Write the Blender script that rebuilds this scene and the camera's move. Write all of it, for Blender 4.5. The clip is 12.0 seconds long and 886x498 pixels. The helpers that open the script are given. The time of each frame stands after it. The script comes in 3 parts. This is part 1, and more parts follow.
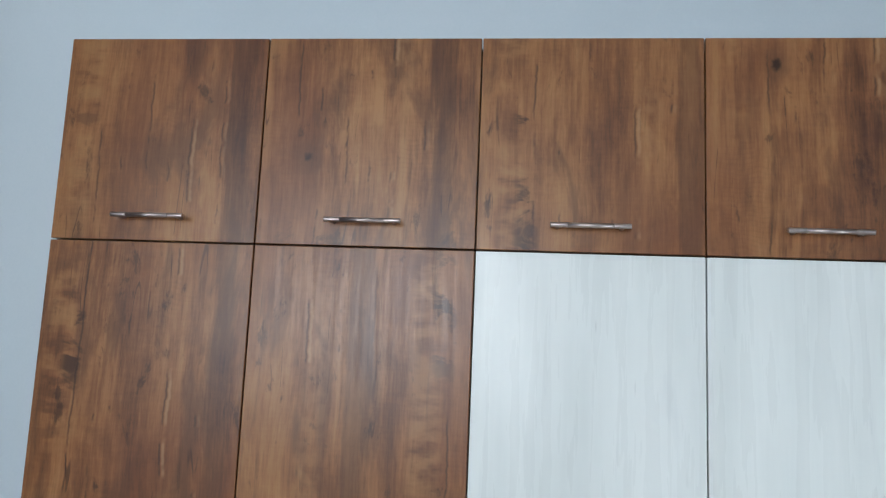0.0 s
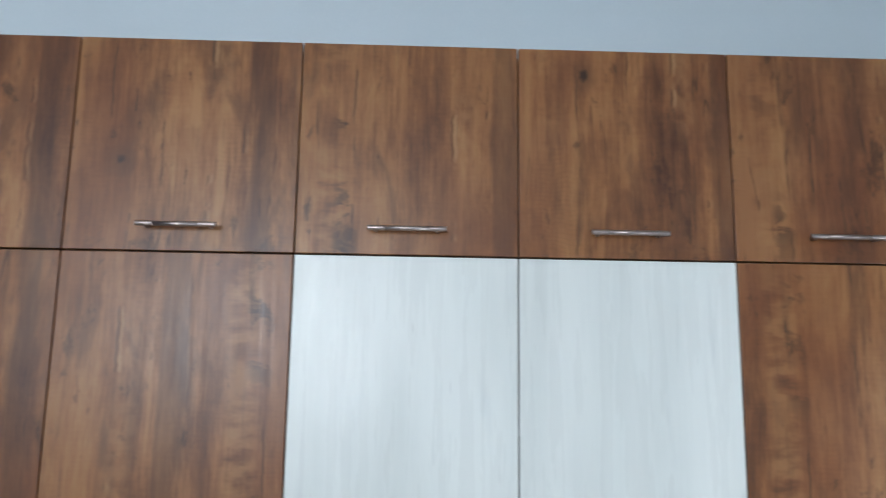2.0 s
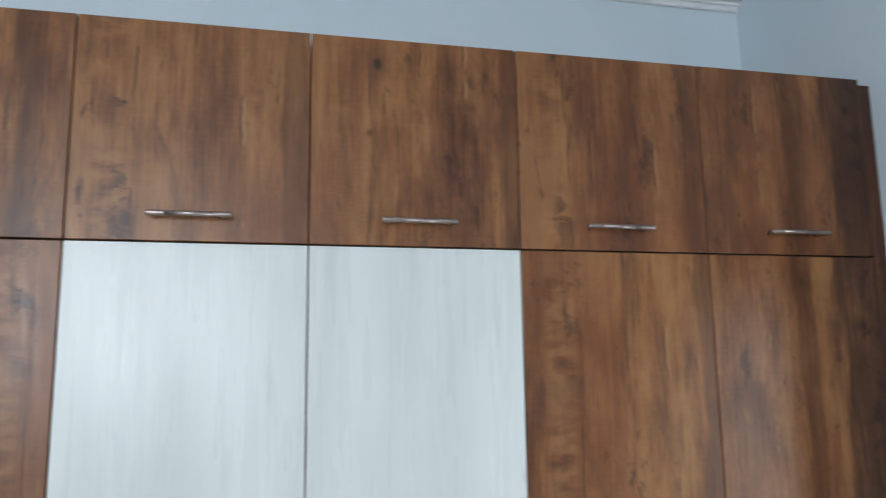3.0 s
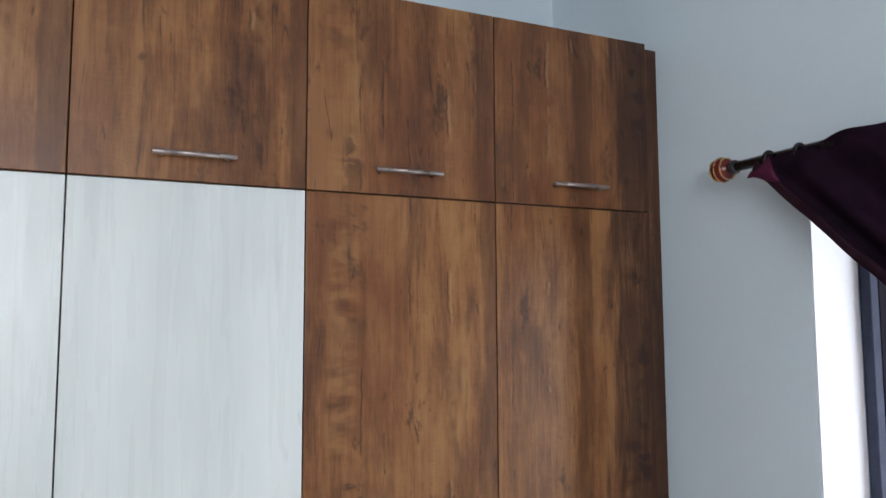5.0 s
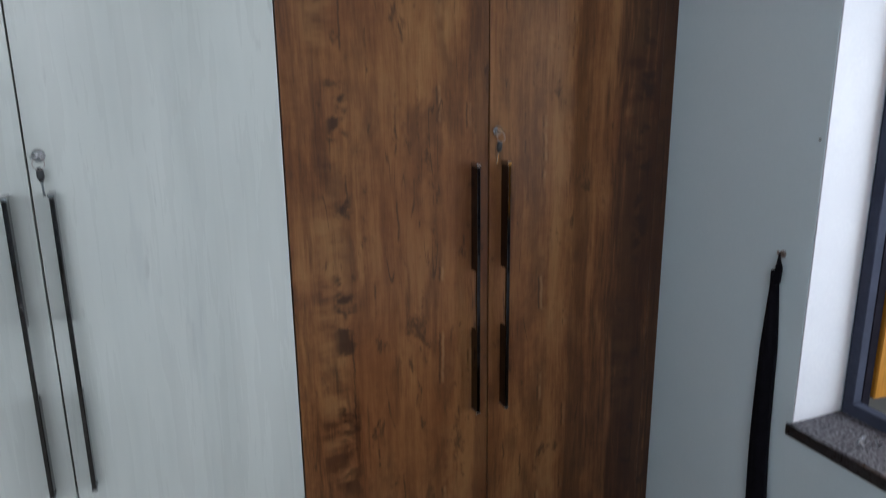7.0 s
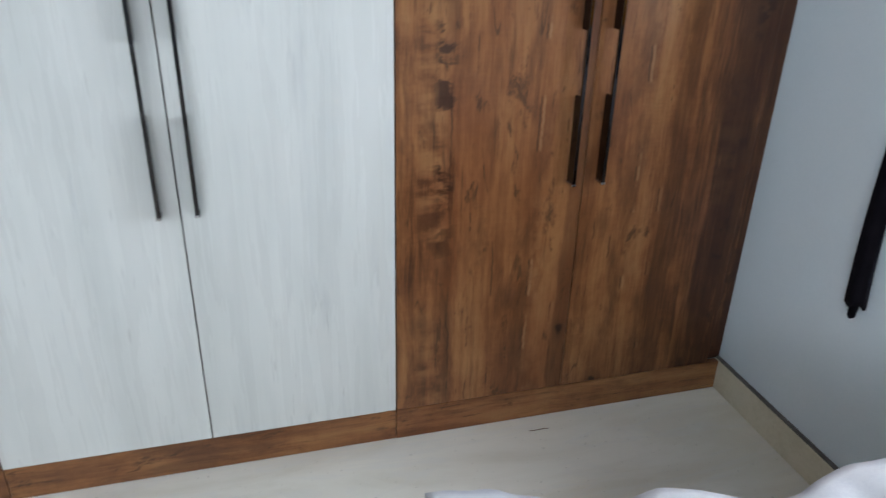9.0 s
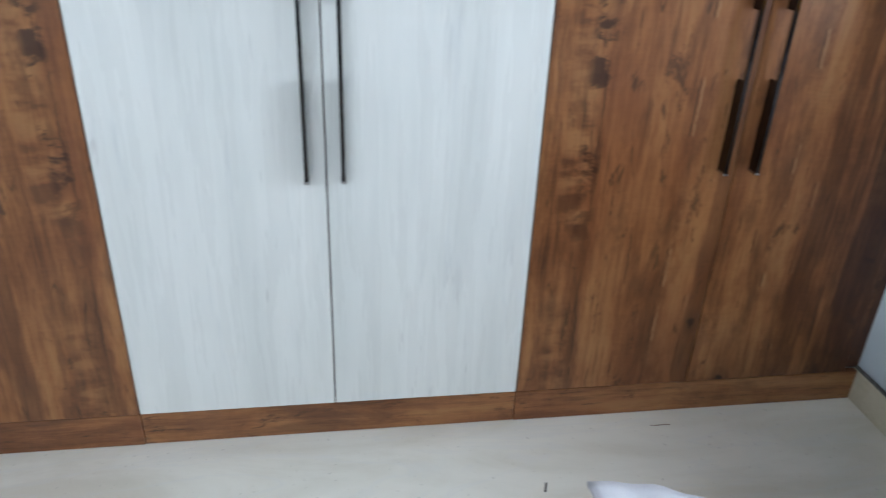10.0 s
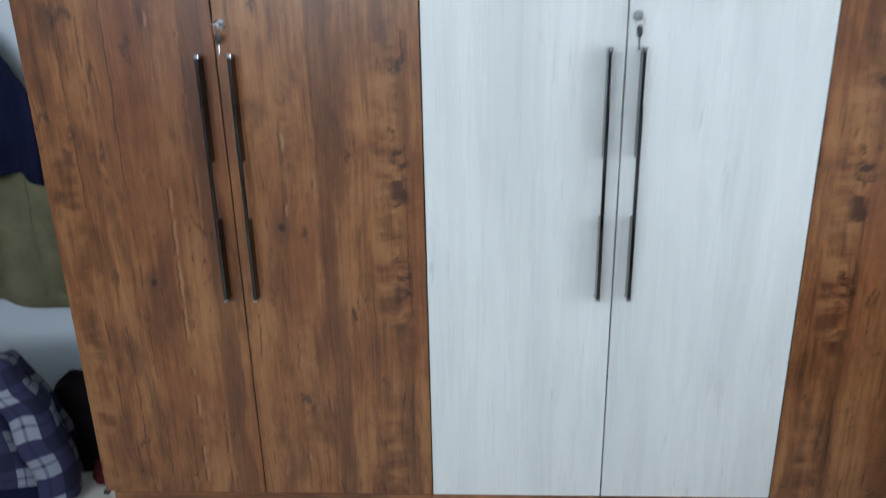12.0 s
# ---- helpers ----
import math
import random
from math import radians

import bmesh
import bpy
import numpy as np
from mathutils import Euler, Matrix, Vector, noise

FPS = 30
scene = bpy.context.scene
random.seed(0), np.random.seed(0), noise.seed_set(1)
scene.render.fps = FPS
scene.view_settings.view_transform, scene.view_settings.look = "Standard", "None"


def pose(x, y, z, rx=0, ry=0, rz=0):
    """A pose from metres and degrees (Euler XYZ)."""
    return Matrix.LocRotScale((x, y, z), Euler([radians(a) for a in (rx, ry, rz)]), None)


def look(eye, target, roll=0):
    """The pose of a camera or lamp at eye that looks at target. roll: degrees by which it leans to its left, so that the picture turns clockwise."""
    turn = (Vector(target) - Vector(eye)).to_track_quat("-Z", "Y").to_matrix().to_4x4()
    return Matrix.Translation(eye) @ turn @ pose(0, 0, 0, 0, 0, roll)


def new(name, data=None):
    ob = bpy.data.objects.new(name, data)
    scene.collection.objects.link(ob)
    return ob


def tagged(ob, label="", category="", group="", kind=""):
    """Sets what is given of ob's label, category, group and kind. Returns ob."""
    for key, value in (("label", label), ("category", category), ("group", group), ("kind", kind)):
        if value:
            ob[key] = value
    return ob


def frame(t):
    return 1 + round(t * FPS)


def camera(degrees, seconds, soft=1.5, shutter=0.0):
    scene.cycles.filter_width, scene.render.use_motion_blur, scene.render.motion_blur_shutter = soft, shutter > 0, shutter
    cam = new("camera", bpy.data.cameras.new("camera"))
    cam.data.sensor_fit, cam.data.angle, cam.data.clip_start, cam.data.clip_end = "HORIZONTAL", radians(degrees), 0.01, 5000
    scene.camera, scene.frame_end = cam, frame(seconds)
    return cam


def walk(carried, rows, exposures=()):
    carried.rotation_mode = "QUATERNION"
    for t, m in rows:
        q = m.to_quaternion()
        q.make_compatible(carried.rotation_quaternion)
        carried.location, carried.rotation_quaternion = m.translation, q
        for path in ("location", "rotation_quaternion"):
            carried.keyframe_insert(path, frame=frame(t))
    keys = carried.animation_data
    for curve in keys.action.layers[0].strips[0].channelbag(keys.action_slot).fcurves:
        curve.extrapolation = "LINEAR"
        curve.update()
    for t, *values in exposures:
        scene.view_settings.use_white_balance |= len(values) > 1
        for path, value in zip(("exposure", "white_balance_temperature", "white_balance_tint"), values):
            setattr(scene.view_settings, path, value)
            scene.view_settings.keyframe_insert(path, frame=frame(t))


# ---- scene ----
cam = camera(61.8, 12.0, soft=1.2, shutter=0.5)
PATH = [
    (0, (1.07, -1.506, 1.891), (0.865, 0.465, 2.165), 2.4),
    (0.5, (1.108, -1.506, 1.896), (0.895, 0.462, 2.185), 2.1),
    (1, (1.14, -1.499, 1.885), (0.98, 0.471, 2.189), 2.4),
    (1.5, (1.186, -1.5, 1.88), (1.138, 0.475, 2.188), 1.5),
    (2, (1.236, -1.505, 1.869), (1.3, 0.468, 2.192), 0.8),
    (2.5, (1.297, -1.506, 1.873), (1.557, 0.453, 2.178), 0.2),
    (3, (1.372, -1.515, 1.854), (1.818, 0.41, 2.163), -0.8),
    (3.5, (1.443, -1.537, 1.863), (2.022, 0.359, 2.127), -1.4),
    (3.7, (1.47, -1.543, 1.856), (2.091, 0.341, 2.113), -1.4),
    (5.3, (1.536, -1.539, 1.813), (2.379, 0.271, 1.928), 0.4),
    (5.5, (1.549, -1.532, 1.784), (2.402, 0.277, 1.828), 0.9),
    (5.9, (1.591, -1.529, 1.701), (2.418, 0.289, 1.604), 0.6),
    (6, (1.609, -1.529, 1.7), (2.414, 0.295, 1.548), 0.3),
    (6.5, (1.638, -1.519, 1.63), (2.392, 0.312, 1.348), -0.2),
    (7, (1.642, -1.501, 1.53), (2.358, 0.294, 1.017), -0.6),
    (7.2, (1.634, -1.494, 1.508), (2.345, 0.285, 0.934), -0.7),
    (7.5, (1.654, -1.502, 1.477), (2.307, 0.265, 0.804), -0.8),
    (7.7, (1.645, -1.501, 1.455), (2.292, 0.245, 0.727), -0.4),
    (9.3, (1.55, -1.507, 1.302), (1.984, 0.227, 0.407), 1.8),
    (9.5, (1.526, -1.493, 1.302), (1.916, 0.244, 0.391), 2.0),
    (10, (1.462, -1.457, 1.287), (1.74, 0.293, 0.36), 2.3),
    (10.5, (1.37, -1.447, 1.282), (1.466, 0.331, 0.372), 1.7),
    (11, (1.284, -1.466, 1.295), (1.151, 0.34, 0.445), 0.5),
    (11.5, (1.174, -1.587, 1.318), (1.005, 0.253, 0.554), -0.2),
    (12, (1.106, -1.721, 1.412), (1.014, 0.168, 0.761), -1.2),
]
walk(cam, [(t, look(eye, target, roll)) for t, eye, target, roll in PATH],
     [(0, -0.06, 6020, 6), (2.0, -0.06, 5970, 6), (3.0, -0.14, 6020, 6), (3.7, -0.02, 6120, 8), (5.3, -0.24, 6270, 9), (5.6, -0.42, 6270, 9), (5.9, -0.61, 6220, 8), (6.5, -0.87, 6120, 7),
      (7.0, -0.83, 6070, 7), (7.7, -0.71, 6070, 7), (9.3, 0.03, 6120, 9), (10.0, 0.07, 5920, 8), (10.6, -0.05, 5720, 5), (11.2, -0.07, 5720, 5), (12.0, -0.02, 5870, 7)])

# ---- light ----
world = bpy.data.worlds.new("world")
scene.world = world
world.use_nodes = True
wn = world.node_tree
sky = wn.nodes.new("ShaderNodeTexSky")
sky.sky_type = "NISHITA"
sky.sun_disc = False
sky.sun_elevation, sky.sun_rotation = radians(48), radians(0)
wn.links.new(sky.outputs[0], wn.nodes["Background"].inputs[0])
wn.nodes["Background"].inputs[1].default_value = 0.12

sun = new("sun", bpy.data.lights.new("sun", "SUN"))
sun.data.energy, sun.data.angle, sun.data.color = 0.9, radians(12), (1, 0.95, 0.88)
sun.matrix_world = look((0, 0, 20), (2, -16, 0))


def opening_light(name, centre, towards, width, height, watts, colour):
    """An area lamp in an opening: the east window's daylight, or the added rear fill."""
    lamp = new(name, bpy.data.lights.new(name, "AREA"))
    lamp.data.shape, lamp.data.size, lamp.data.size_y = "RECTANGLE", width, height
    lamp.data.energy, lamp.data.color = watts, colour
    lamp.matrix_world = look(centre, towards)
    return lamp


# plan: doors' front at y = 0, room towards -y, window wall at x = 2.866
V = (0.050, 0.511, 0.980, 1.441, 1.897, 2.354, 2.815)
XR, XL, YB, YS, ZC = 2.866, -1.30, 0.53, -4.40, 3.03
LOFT, TOP, PLINTH = 2.100, 2.558, 0.094
WIN = (-0.44, -1.64, 0.747, 2.08)          # y from, y to, z from, z to in the window wall
FILL_OPENING = (-1.25, 1.15, 1.50, 2.95)          # added fill opening: x from, x to, z from, z to in the wall behind the camera

opening_light("window_daylight", (3.62, -1.04, 1.42), (2.0, -1.04, 1.42), 1.12, 1.28, 42, (0.90, 0.95, 1.0))
# unseen fill added behind the camera to light the doors evenly
opening_light("unseen_rear_fill", ((FILL_OPENING[0] + FILL_OPENING[1]) / 2, YS - 0.10, (FILL_OPENING[2] + FILL_OPENING[3]) / 2), ((FILL_OPENING[0] + FILL_OPENING[1]) / 2, 0, 5.6), FILL_OPENING[1] - FILL_OPENING[0] - 0.06, FILL_OPENING[3] - FILL_OPENING[2] - 0.06, 112, (0.98, 0.97, 1.0))


# ---- materials ----
def material(name):
    m = bpy.data.materials.new(name)
    m.use_nodes = True
    return m, m.node_tree, m.node_tree.nodes["Principled BSDF"]


def node(tree, kind, **inputs):
    n = tree.nodes.new(kind)
    for key, value in inputs.items():
        n.inputs[key].default_value = value
    return n


def link(tree, a, b):
    tree.links.new(a, b)


def math_node(tree, op, a, b=None, clamp=False):
    n = tree.nodes.new("ShaderNodeMath")
    n.operation, n.use_clamp = op, clamp
    for i, v in enumerate((a, b)):
        if v is None:
            continue
        if isinstance(v, (int, float)):
            n.inputs[i].default_value = v
        else:
            link(tree, v, n.inputs[i])
    return n.outputs[0]


def mix(tree, factor, a, b, blend="MIX"):
    n = tree.nodes.new("ShaderNodeMix")
    n.data_type, n.blend_type = "RGBA", blend
    for sock, v in ((n.inputs[0], factor), (n.inputs[6], a), (n.inputs[7], b)):
        if isinstance(v, (int, float)):
            sock.default_value = v
        elif isinstance(v, tuple):
            sock.default_value = (*v, 1) if len(v) == 3 else v
        else:
            link(tree, v, sock)
    return n.outputs[2]


def span(tree, value, lo, hi, to_lo=0.0, to_hi=1.0):
    n = tree.nodes.new("ShaderNodeMapRange")
    n.interpolation_type = "SMOOTHSTEP"
    link(tree, value, n.inputs[0])
    for i, v in enumerate((lo, hi, to_lo, to_hi)):
        n.inputs[i + 1].default_value = v
    return n.outputs[0]


def scaled(tree, vec, s):
    n = tree.nodes.new("ShaderNodeVectorMath")
    n.operation = "MULTIPLY"
    link(tree, vec, n.inputs[0])
    n.inputs[1].default_value = s
    return n.outputs[0]


def noise_at(tree, vec, s, detail=3.0, rough=0.55, distortion=0.0):
    n = node(tree, "ShaderNodeTexNoise", Scale=1.0, Detail=detail, Roughness=rough, Distortion=distortion)
    link(tree, scaled(tree, vec, s), n.inputs["Vector"])
    return n.outputs[0]


def own_place(tree, shift=(3.7, 5.1, 9.3)):
    """Object coordinates, moved by a random amount for each object."""
    tc = tree.nodes.new("ShaderNodeTexCoord")
    info = tree.nodes.new("ShaderNodeObjectInfo")
    s = tree.nodes.new("ShaderNodeVectorMath")
    s.operation = "SCALE"
    s.inputs[0].default_value = shift
    link(tree, info.outputs["Random"], s.inputs["Scale"])
    add = tree.nodes.new("ShaderNodeVectorMath")
    add.operation = "ADD"
    link(tree, tc.outputs["Object"], add.inputs[0])
    link(tree, s.outputs[0], add.inputs[1])
    return add.outputs[0], info.outputs["Random"]


def bump(tree, bsdf, height, strength, distance=0.001):
    b = node(tree, "ShaderNodeBump", Strength=strength, Distance=distance)
    link(tree, height, b.inputs["Height"])
    link(tree, b.outputs[0], bsdf.inputs["Normal"])


def object_value(tree, name):
    """A number that each object carries under that name."""
    n = tree.nodes.new("ShaderNodeAttribute")
    n.attribute_type, n.attribute_name = "OBJECT", name
    return n.outputs["Fac"]


def product(tree, *values):
    out = values[0]
    for v in values[1:]:
        out = math_node(tree, "MULTIPLY", out, v)
    return out


def total(tree, *values):
    out = values[0]
    for v in values[1:]:
        out = math_node(tree, "ADD", out, v)
    return out


PRINT = 0.50    # the print on the laminate repeats across at this width


def rustic_wood(name, along="z"):
    """Rustic oak print that repeats across the sheet: an ochre column of saw marks, a chain of notches beside it, cracks, a smoky band,
    knots and fine fibres. The number "cut" on an object says how far along the sheet its board begins."""
    m, t, b = material(name)
    p, rnd = own_place(t, (0.0, 0.0, 7.3) if along == "z" else (7.3, 0.0, 0.0))
    sep = t.nodes.new("ShaderNodeSeparateXYZ")
    link(t, p, sep.inputs[0])
    u, w = (sep.outputs[0], sep.outputs[2]) if along == "z" else (sep.outputs[2], sep.outputs[0])
    u = math_node(t, "ADD", u, object_value(t, "cut"))
    sway = noise_at(t, p, (2.5, 2.5, 2.5), 2.0)
    u2 = total(t, u, math_node(t, "MULTIPLY", sway, 0.026), -0.013)
    com = t.nodes.new("ShaderNodeCombineXYZ")
    link(t, u2, com.inputs[0])
    link(t, math_node(t, "MULTIPLY", rnd, 11.0), com.inputs[1])
    link(t, w, com.inputs[2])
    q = com.outputs[0]

    def off(centre):
        """Signed distance across the grain from the nearest repeat of a line of the print."""
        f = math_node(t, "FRACT", math_node(t, "ADD", math_node(t, "DIVIDE", math_node(t, "SUBTRACT", u2, centre), PRINT), 20.5))
        return math_node(t, "MULTIPLY", math_node(t, "SUBTRACT", f, 0.5), PRINT)

    def near(centre, inner, outer):
        return span(t, math_node(t, "ABSOLUTE", off(centre)), inner, outer, 1.0, 0.0)

    bands = noise_at(t, q, (9.0, 1, 0.7), 3.0, 0.55)
    clouds = noise_at(t, q, (13.0, 1, 4.6), 5.0, 0.62, 0.3)
    fibre = noise_at(t, q, (75, 1, 3.2), 4.0, 0.66)
    pores = noise_at(t, q, (260, 1, 22), 3.0, 0.7)
    cross = noise_at(t, q, (22, 1, 150), 2.0, 0.6)
    tone = total(t, product(t, bands, 0.40), product(t, clouds, 0.42), product(t, fibre, 0.28), product(t, pores, 0.15), product(t, cross, 0.05))
    ramp = t.nodes.new("ShaderNodeValToRGB")
    link(t, tone, ramp.inputs[0])
    e = ramp.color_ramp.elements
    e[0].position, e[0].color = 0.485, (0.070, 0.0265, 0.0115, 1)
    e[1].position, e[1].color = 0.765, (0.332, 0.158, 0.060, 1)
    for at, c in ((0.555, (0.131, 0.0490, 0.0180)), (0.62, (0.194, 0.0785, 0.0282)), (0.685, (0.262, 0.1150, 0.0420))):
        x = e.new(at)
        x.color = (*c, 1)
    col = ramp.outputs[0]
    # redder stretches
    hue = noise_at(t, q, (3.2, 1, 1.1), 2.0)
    col = mix(t, product(t, span(t, hue, 0.44, 0.64), 0.45), col, (0.165, 0.0530, 0.0185))
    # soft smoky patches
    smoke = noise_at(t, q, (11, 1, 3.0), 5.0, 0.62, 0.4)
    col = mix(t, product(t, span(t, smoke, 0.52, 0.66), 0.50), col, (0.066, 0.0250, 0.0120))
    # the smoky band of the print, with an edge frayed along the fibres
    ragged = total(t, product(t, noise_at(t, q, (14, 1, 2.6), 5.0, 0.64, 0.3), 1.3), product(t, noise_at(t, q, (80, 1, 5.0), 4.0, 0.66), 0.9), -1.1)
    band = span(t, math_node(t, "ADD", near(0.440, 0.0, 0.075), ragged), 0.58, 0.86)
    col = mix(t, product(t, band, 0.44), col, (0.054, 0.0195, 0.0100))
    # the ochre column: pale blocks between short cross marks, with fine ripples
    column = product(t, near(0.082, 0.018, 0.046), span(t, noise_at(t, q, (2.0, 1, 2.6), 3.0, 0.6), 0.40, 0.56))
    blocks = noise_at(t, q, (9, 1, 24), 3.0, 0.55, 0.1)
    col = mix(t, product(t, column, span(t, blocks, 0.40, 0.62), 0.50), col, (0.350, 0.178, 0.070))
    col = mix(t, product(t, column, span(t, blocks, 0.44, 0.33), 0.56), col, (0.072, 0.0270, 0.0120))
    drift = noise_at(t, q, (12, 1, 6.0), 2.0)
    wave = math_node(t, "SINE", math_node(t, "ADD", math_node(t, "MULTIPLY", w, 620.0), math_node(t, "MULTIPLY", drift, 26.0)))
    col = mix(t, product(t, span(t, wave, 0.1, 0.95), span(t, noise_at(t, q, (9, 1, 5), 3.0), 0.54, 0.68), 0.09), col, (0.085, 0.0330, 0.0140))
    # second, fainter pale column
    pale = product(t, near(0.352, 0.010, 0.040), span(t, noise_at(t, q, (3.0, 1, 3.4), 3.0), 0.46, 0.60), span(t, noise_at(t, q, (40, 1, 30), 3.0), 0.36, 0.62))
    col = mix(t, product(t, pale, 0.34), col, (0.325, 0.168, 0.070))
    # corner shade painted into the print: an almost black-red zone at the sheet's edge
    edge = span(t, math_node(t, "ABSOLUTE", math_node(t, "SUBTRACT", u2, 0.620)), 0.020, 0.170, 1.0, 0.0)
    corner_shade = span(t, math_node(t, "ADD", edge, product(t, ragged, 1.9)), 0.12, 1.00)
    col = mix(t, product(t, corner_shade, 0.80), col, (0.030, 0.0088, 0.0046))
    # chain of dark notches beside the ochre column
    rung = noise_at(t, q, (13, 1, 17), 4.0, 0.62, 0.4)
    stretch = span(t, noise_at(t, q, (1.0, 1, 1.9), 2.0), 0.44, 0.56)
    col = mix(t, product(t, near(0.112, 0.010, 0.034), span(t, rung, 0.50, 0.60), stretch, 0.85), col, (0.030, 0.0115, 0.0065))
    # ragged blots drawn out along the grain
    blot = noise_at(t, q, (17, 1, 7.5), 6.0, 0.68, 0.35)
    col = mix(t, product(t, span(t, blot, 0.59, 0.69), 0.74), col, (0.040, 0.0155, 0.0080))
    # cracks: dark lines that come and go, some with a pale lip
    jag = math_node(t, "MULTIPLY", math_node(t, "SUBTRACT", noise_at(t, q, (3, 1, 26), 3.0, 0.6), 0.5), 0.012)
    cracks = None
    for k, (centre, pale_lip) in enumerate(((0.127, 0.0), (0.236, 0.0), (0.331, 1.0), (0.178, 0.0), (0.402, 0.4), (0.285, 0.0))):
        d = math_node(t, "ADD", off(centre), jag)
        gate = span(t, noise_at(t, q, (0.4, 1, 4.5 + k), 4.0, 0.65, 0.1 * k), 0.49 + 0.012 * k, 0.58 + 0.012 * k)
        wide = span(t, math_node(t, "ABSOLUTE", d), 0.0004, 0.0036, 1.0, 0.0)
        line = math_node(t, "MULTIPLY", wide, gate)
        col = mix(t, product(t, line, 0.62), col, (0.026, 0.0105, 0.0062))
        if pale_lip:
            lip = span(t, math_node(t, "ABSOLUTE", math_node(t, "SUBTRACT", d, 0.0075)), 0.001, 0.005, 1.0, 0.0)
            col = mix(t, product(t, lip, gate, 0.44 * pale_lip), col, (0.40, 0.235, 0.115))
        cracks = line if cracks is None else math_node(t, "MAXIMUM", cracks, line)
    # short hair cracks anywhere
    thin = noise_at(t, q, (30, 1, 2.4), 1.0)
    ridge = math_node(t, "ABSOLUTE", math_node(t, "SUBTRACT", thin, 0.5))
    hair = math_node(t, "MULTIPLY", span(t, ridge, 0.014, 0.004), span(t, noise_at(t, q, (15, 1, 7.0), 3.0), 0.56, 0.66))
    col = mix(t, product(t, hair, 0.62), col, (0.030, 0.0120, 0.0068))
    # single knots with a halo
    vor = node(t, "ShaderNodeTexVoronoi", Scale=1.0)
    link(t, scaled(t, q, (6.5, 1, 4.4)), vor.inputs["Vector"])
    wob = math_node(t, "ADD", vor.outputs["Distance"], math_node(t, "MULTIPLY", math_node(t, "SUBTRACT", noise_at(t, q, (60, 1, 60), 3.0), 0.5), 0.10))
    sepc = t.nodes.new("ShaderNodeSeparateColor")
    link(t, vor.outputs["Color"], sepc.inputs[0])
    keep = span(t, sepc.outputs[0], 0.55, 0.60)
    col = mix(t, product(t, span(t, wob, 0.26, 0.05), keep, 0.50), col, (0.072, 0.0280, 0.0125))
    col = mix(t, product(t, span(t, wob, 0.085, 0.030), keep, 0.88), col, (0.018, 0.0080, 0.0050))
    link(t, col, b.inputs["Base Color"])
    link(t, span(t, fibre, 0.3, 0.7, 0.36, 0.28), b.inputs["Roughness"])
    b.inputs["Specular IOR Level"].default_value = 0.43
    bump(t, b, math_node(t, "SUBTRACT", math_node(t, "ADD", fibre, pores), cracks), 0.15, 0.0006)
    return m


def white_laminate():
    m, t, b = material("white_laminate")
    p, rnd = own_place(t)
    bands = noise_at(t, p, (9, 1, 0.9), 3.0, 0.55)
    streak = noise_at(t, p, (38, 1, 2.2), 4.0, 0.6)
    clouds = noise_at(t, p, (5, 1, 1.6), 3.0)
    tone = total(t, product(t, bands, 0.50), product(t, streak, 0.18), product(t, clouds, 0.32))
    col = mix(t, span(t, tone, 0.36, 0.62), (0.612, 0.634, 0.608), (0.716, 0.733, 0.704))
    gap = math_node(t, "MULTIPLY", span(t, noise_at(t, p, (26, 1, 2.6), 4.0, 0.6), 0.58, 0.70), span(t, clouds, 0.44, 0.62))
    col = mix(t, product(t, gap, 0.60), col, (0.560, 0.584, 0.574))
    dash = math_node(t, "MULTIPLY", span(t, noise_at(t, p, (60, 1, 9.0), 2.0), 0.66, 0.76), span(t, clouds, 0.48, 0.62))
    col = mix(t, product(t, dash, 0.60), col, (0.50, 0.510, 0.490))
    link(t, col, b.inputs["Base Color"])
    link(t, span(t, streak, 0.3, 0.7, 0.32, 0.24), b.inputs["Roughness"])
    b.inputs["Specular IOR Level"].default_value = 0.45
    bump(t, b, streak, 0.06, 0.0005)
    return m


def mottled(name, one, two, scale=3.0, rough=0.6, fine=60.0, relief=0.15, metal=0.0, stretch=(1, 1, 1), spec=0.5):
    m, t, b = material(name)
    p, rnd = own_place(t)
    big = noise_at(t, p, tuple(scale * s for s in stretch), 4.0, 0.6)
    small = noise_at(t, p, tuple(fine * s for s in stretch), 3.0, 0.6)
    tone = math_node(t, "ADD", math_node(t, "MULTIPLY", big, 0.65), math_node(t, "MULTIPLY", small, 0.35))
    link(t, mix(t, span(t, tone, 0.36, 0.64), one, two), b.inputs["Base Color"])
    link(t, span(t, small, 0.3, 0.7, rough * 0.88, min(1.0, rough * 1.12)), b.inputs["Roughness"])
    b.inputs["Metallic"].default_value = metal
    b.inputs["Specular IOR Level"].default_value = spec
    bump(t, b, small, relief, 0.0008)
    return m


def marble_tile():
    m, t, b = material("cream_floor")
    p, rnd = own_place(t, (0, 0, 0))
    big = noise_at(t, p, (1.4, 4.5, 1), 5.0, 0.6, 1.2)
    vein = math_node(t, "ABSOLUTE", math_node(t, "SUBTRACT", noise_at(t, p, (1.0, 5.0, 1), 4.0, 0.6, 1.8), 0.5))
    col = mix(t, span(t, big, 0.35, 0.66), (0.72, 0.685, 0.585), (0.83, 0.805, 0.720))
    col = mix(t, math_node(t, "MULTIPLY", span(t, vein, 0.05, 0.0), 0.30), col, (0.74, 0.73, 0.69))
    specks = noise_at(t, p, (70, 70, 1), 2.0)
    col = mix(t, math_node(t, "MULTIPLY", span(t, specks, 0.66, 0.74), 0.30), col, (0.36, 0.33, 0.27))
    link(t, col, b.inputs["Base Color"])
    link(t, span(t, big, 0.3, 0.7, 0.28, 0.40), b.inputs["Roughness"])
    return m


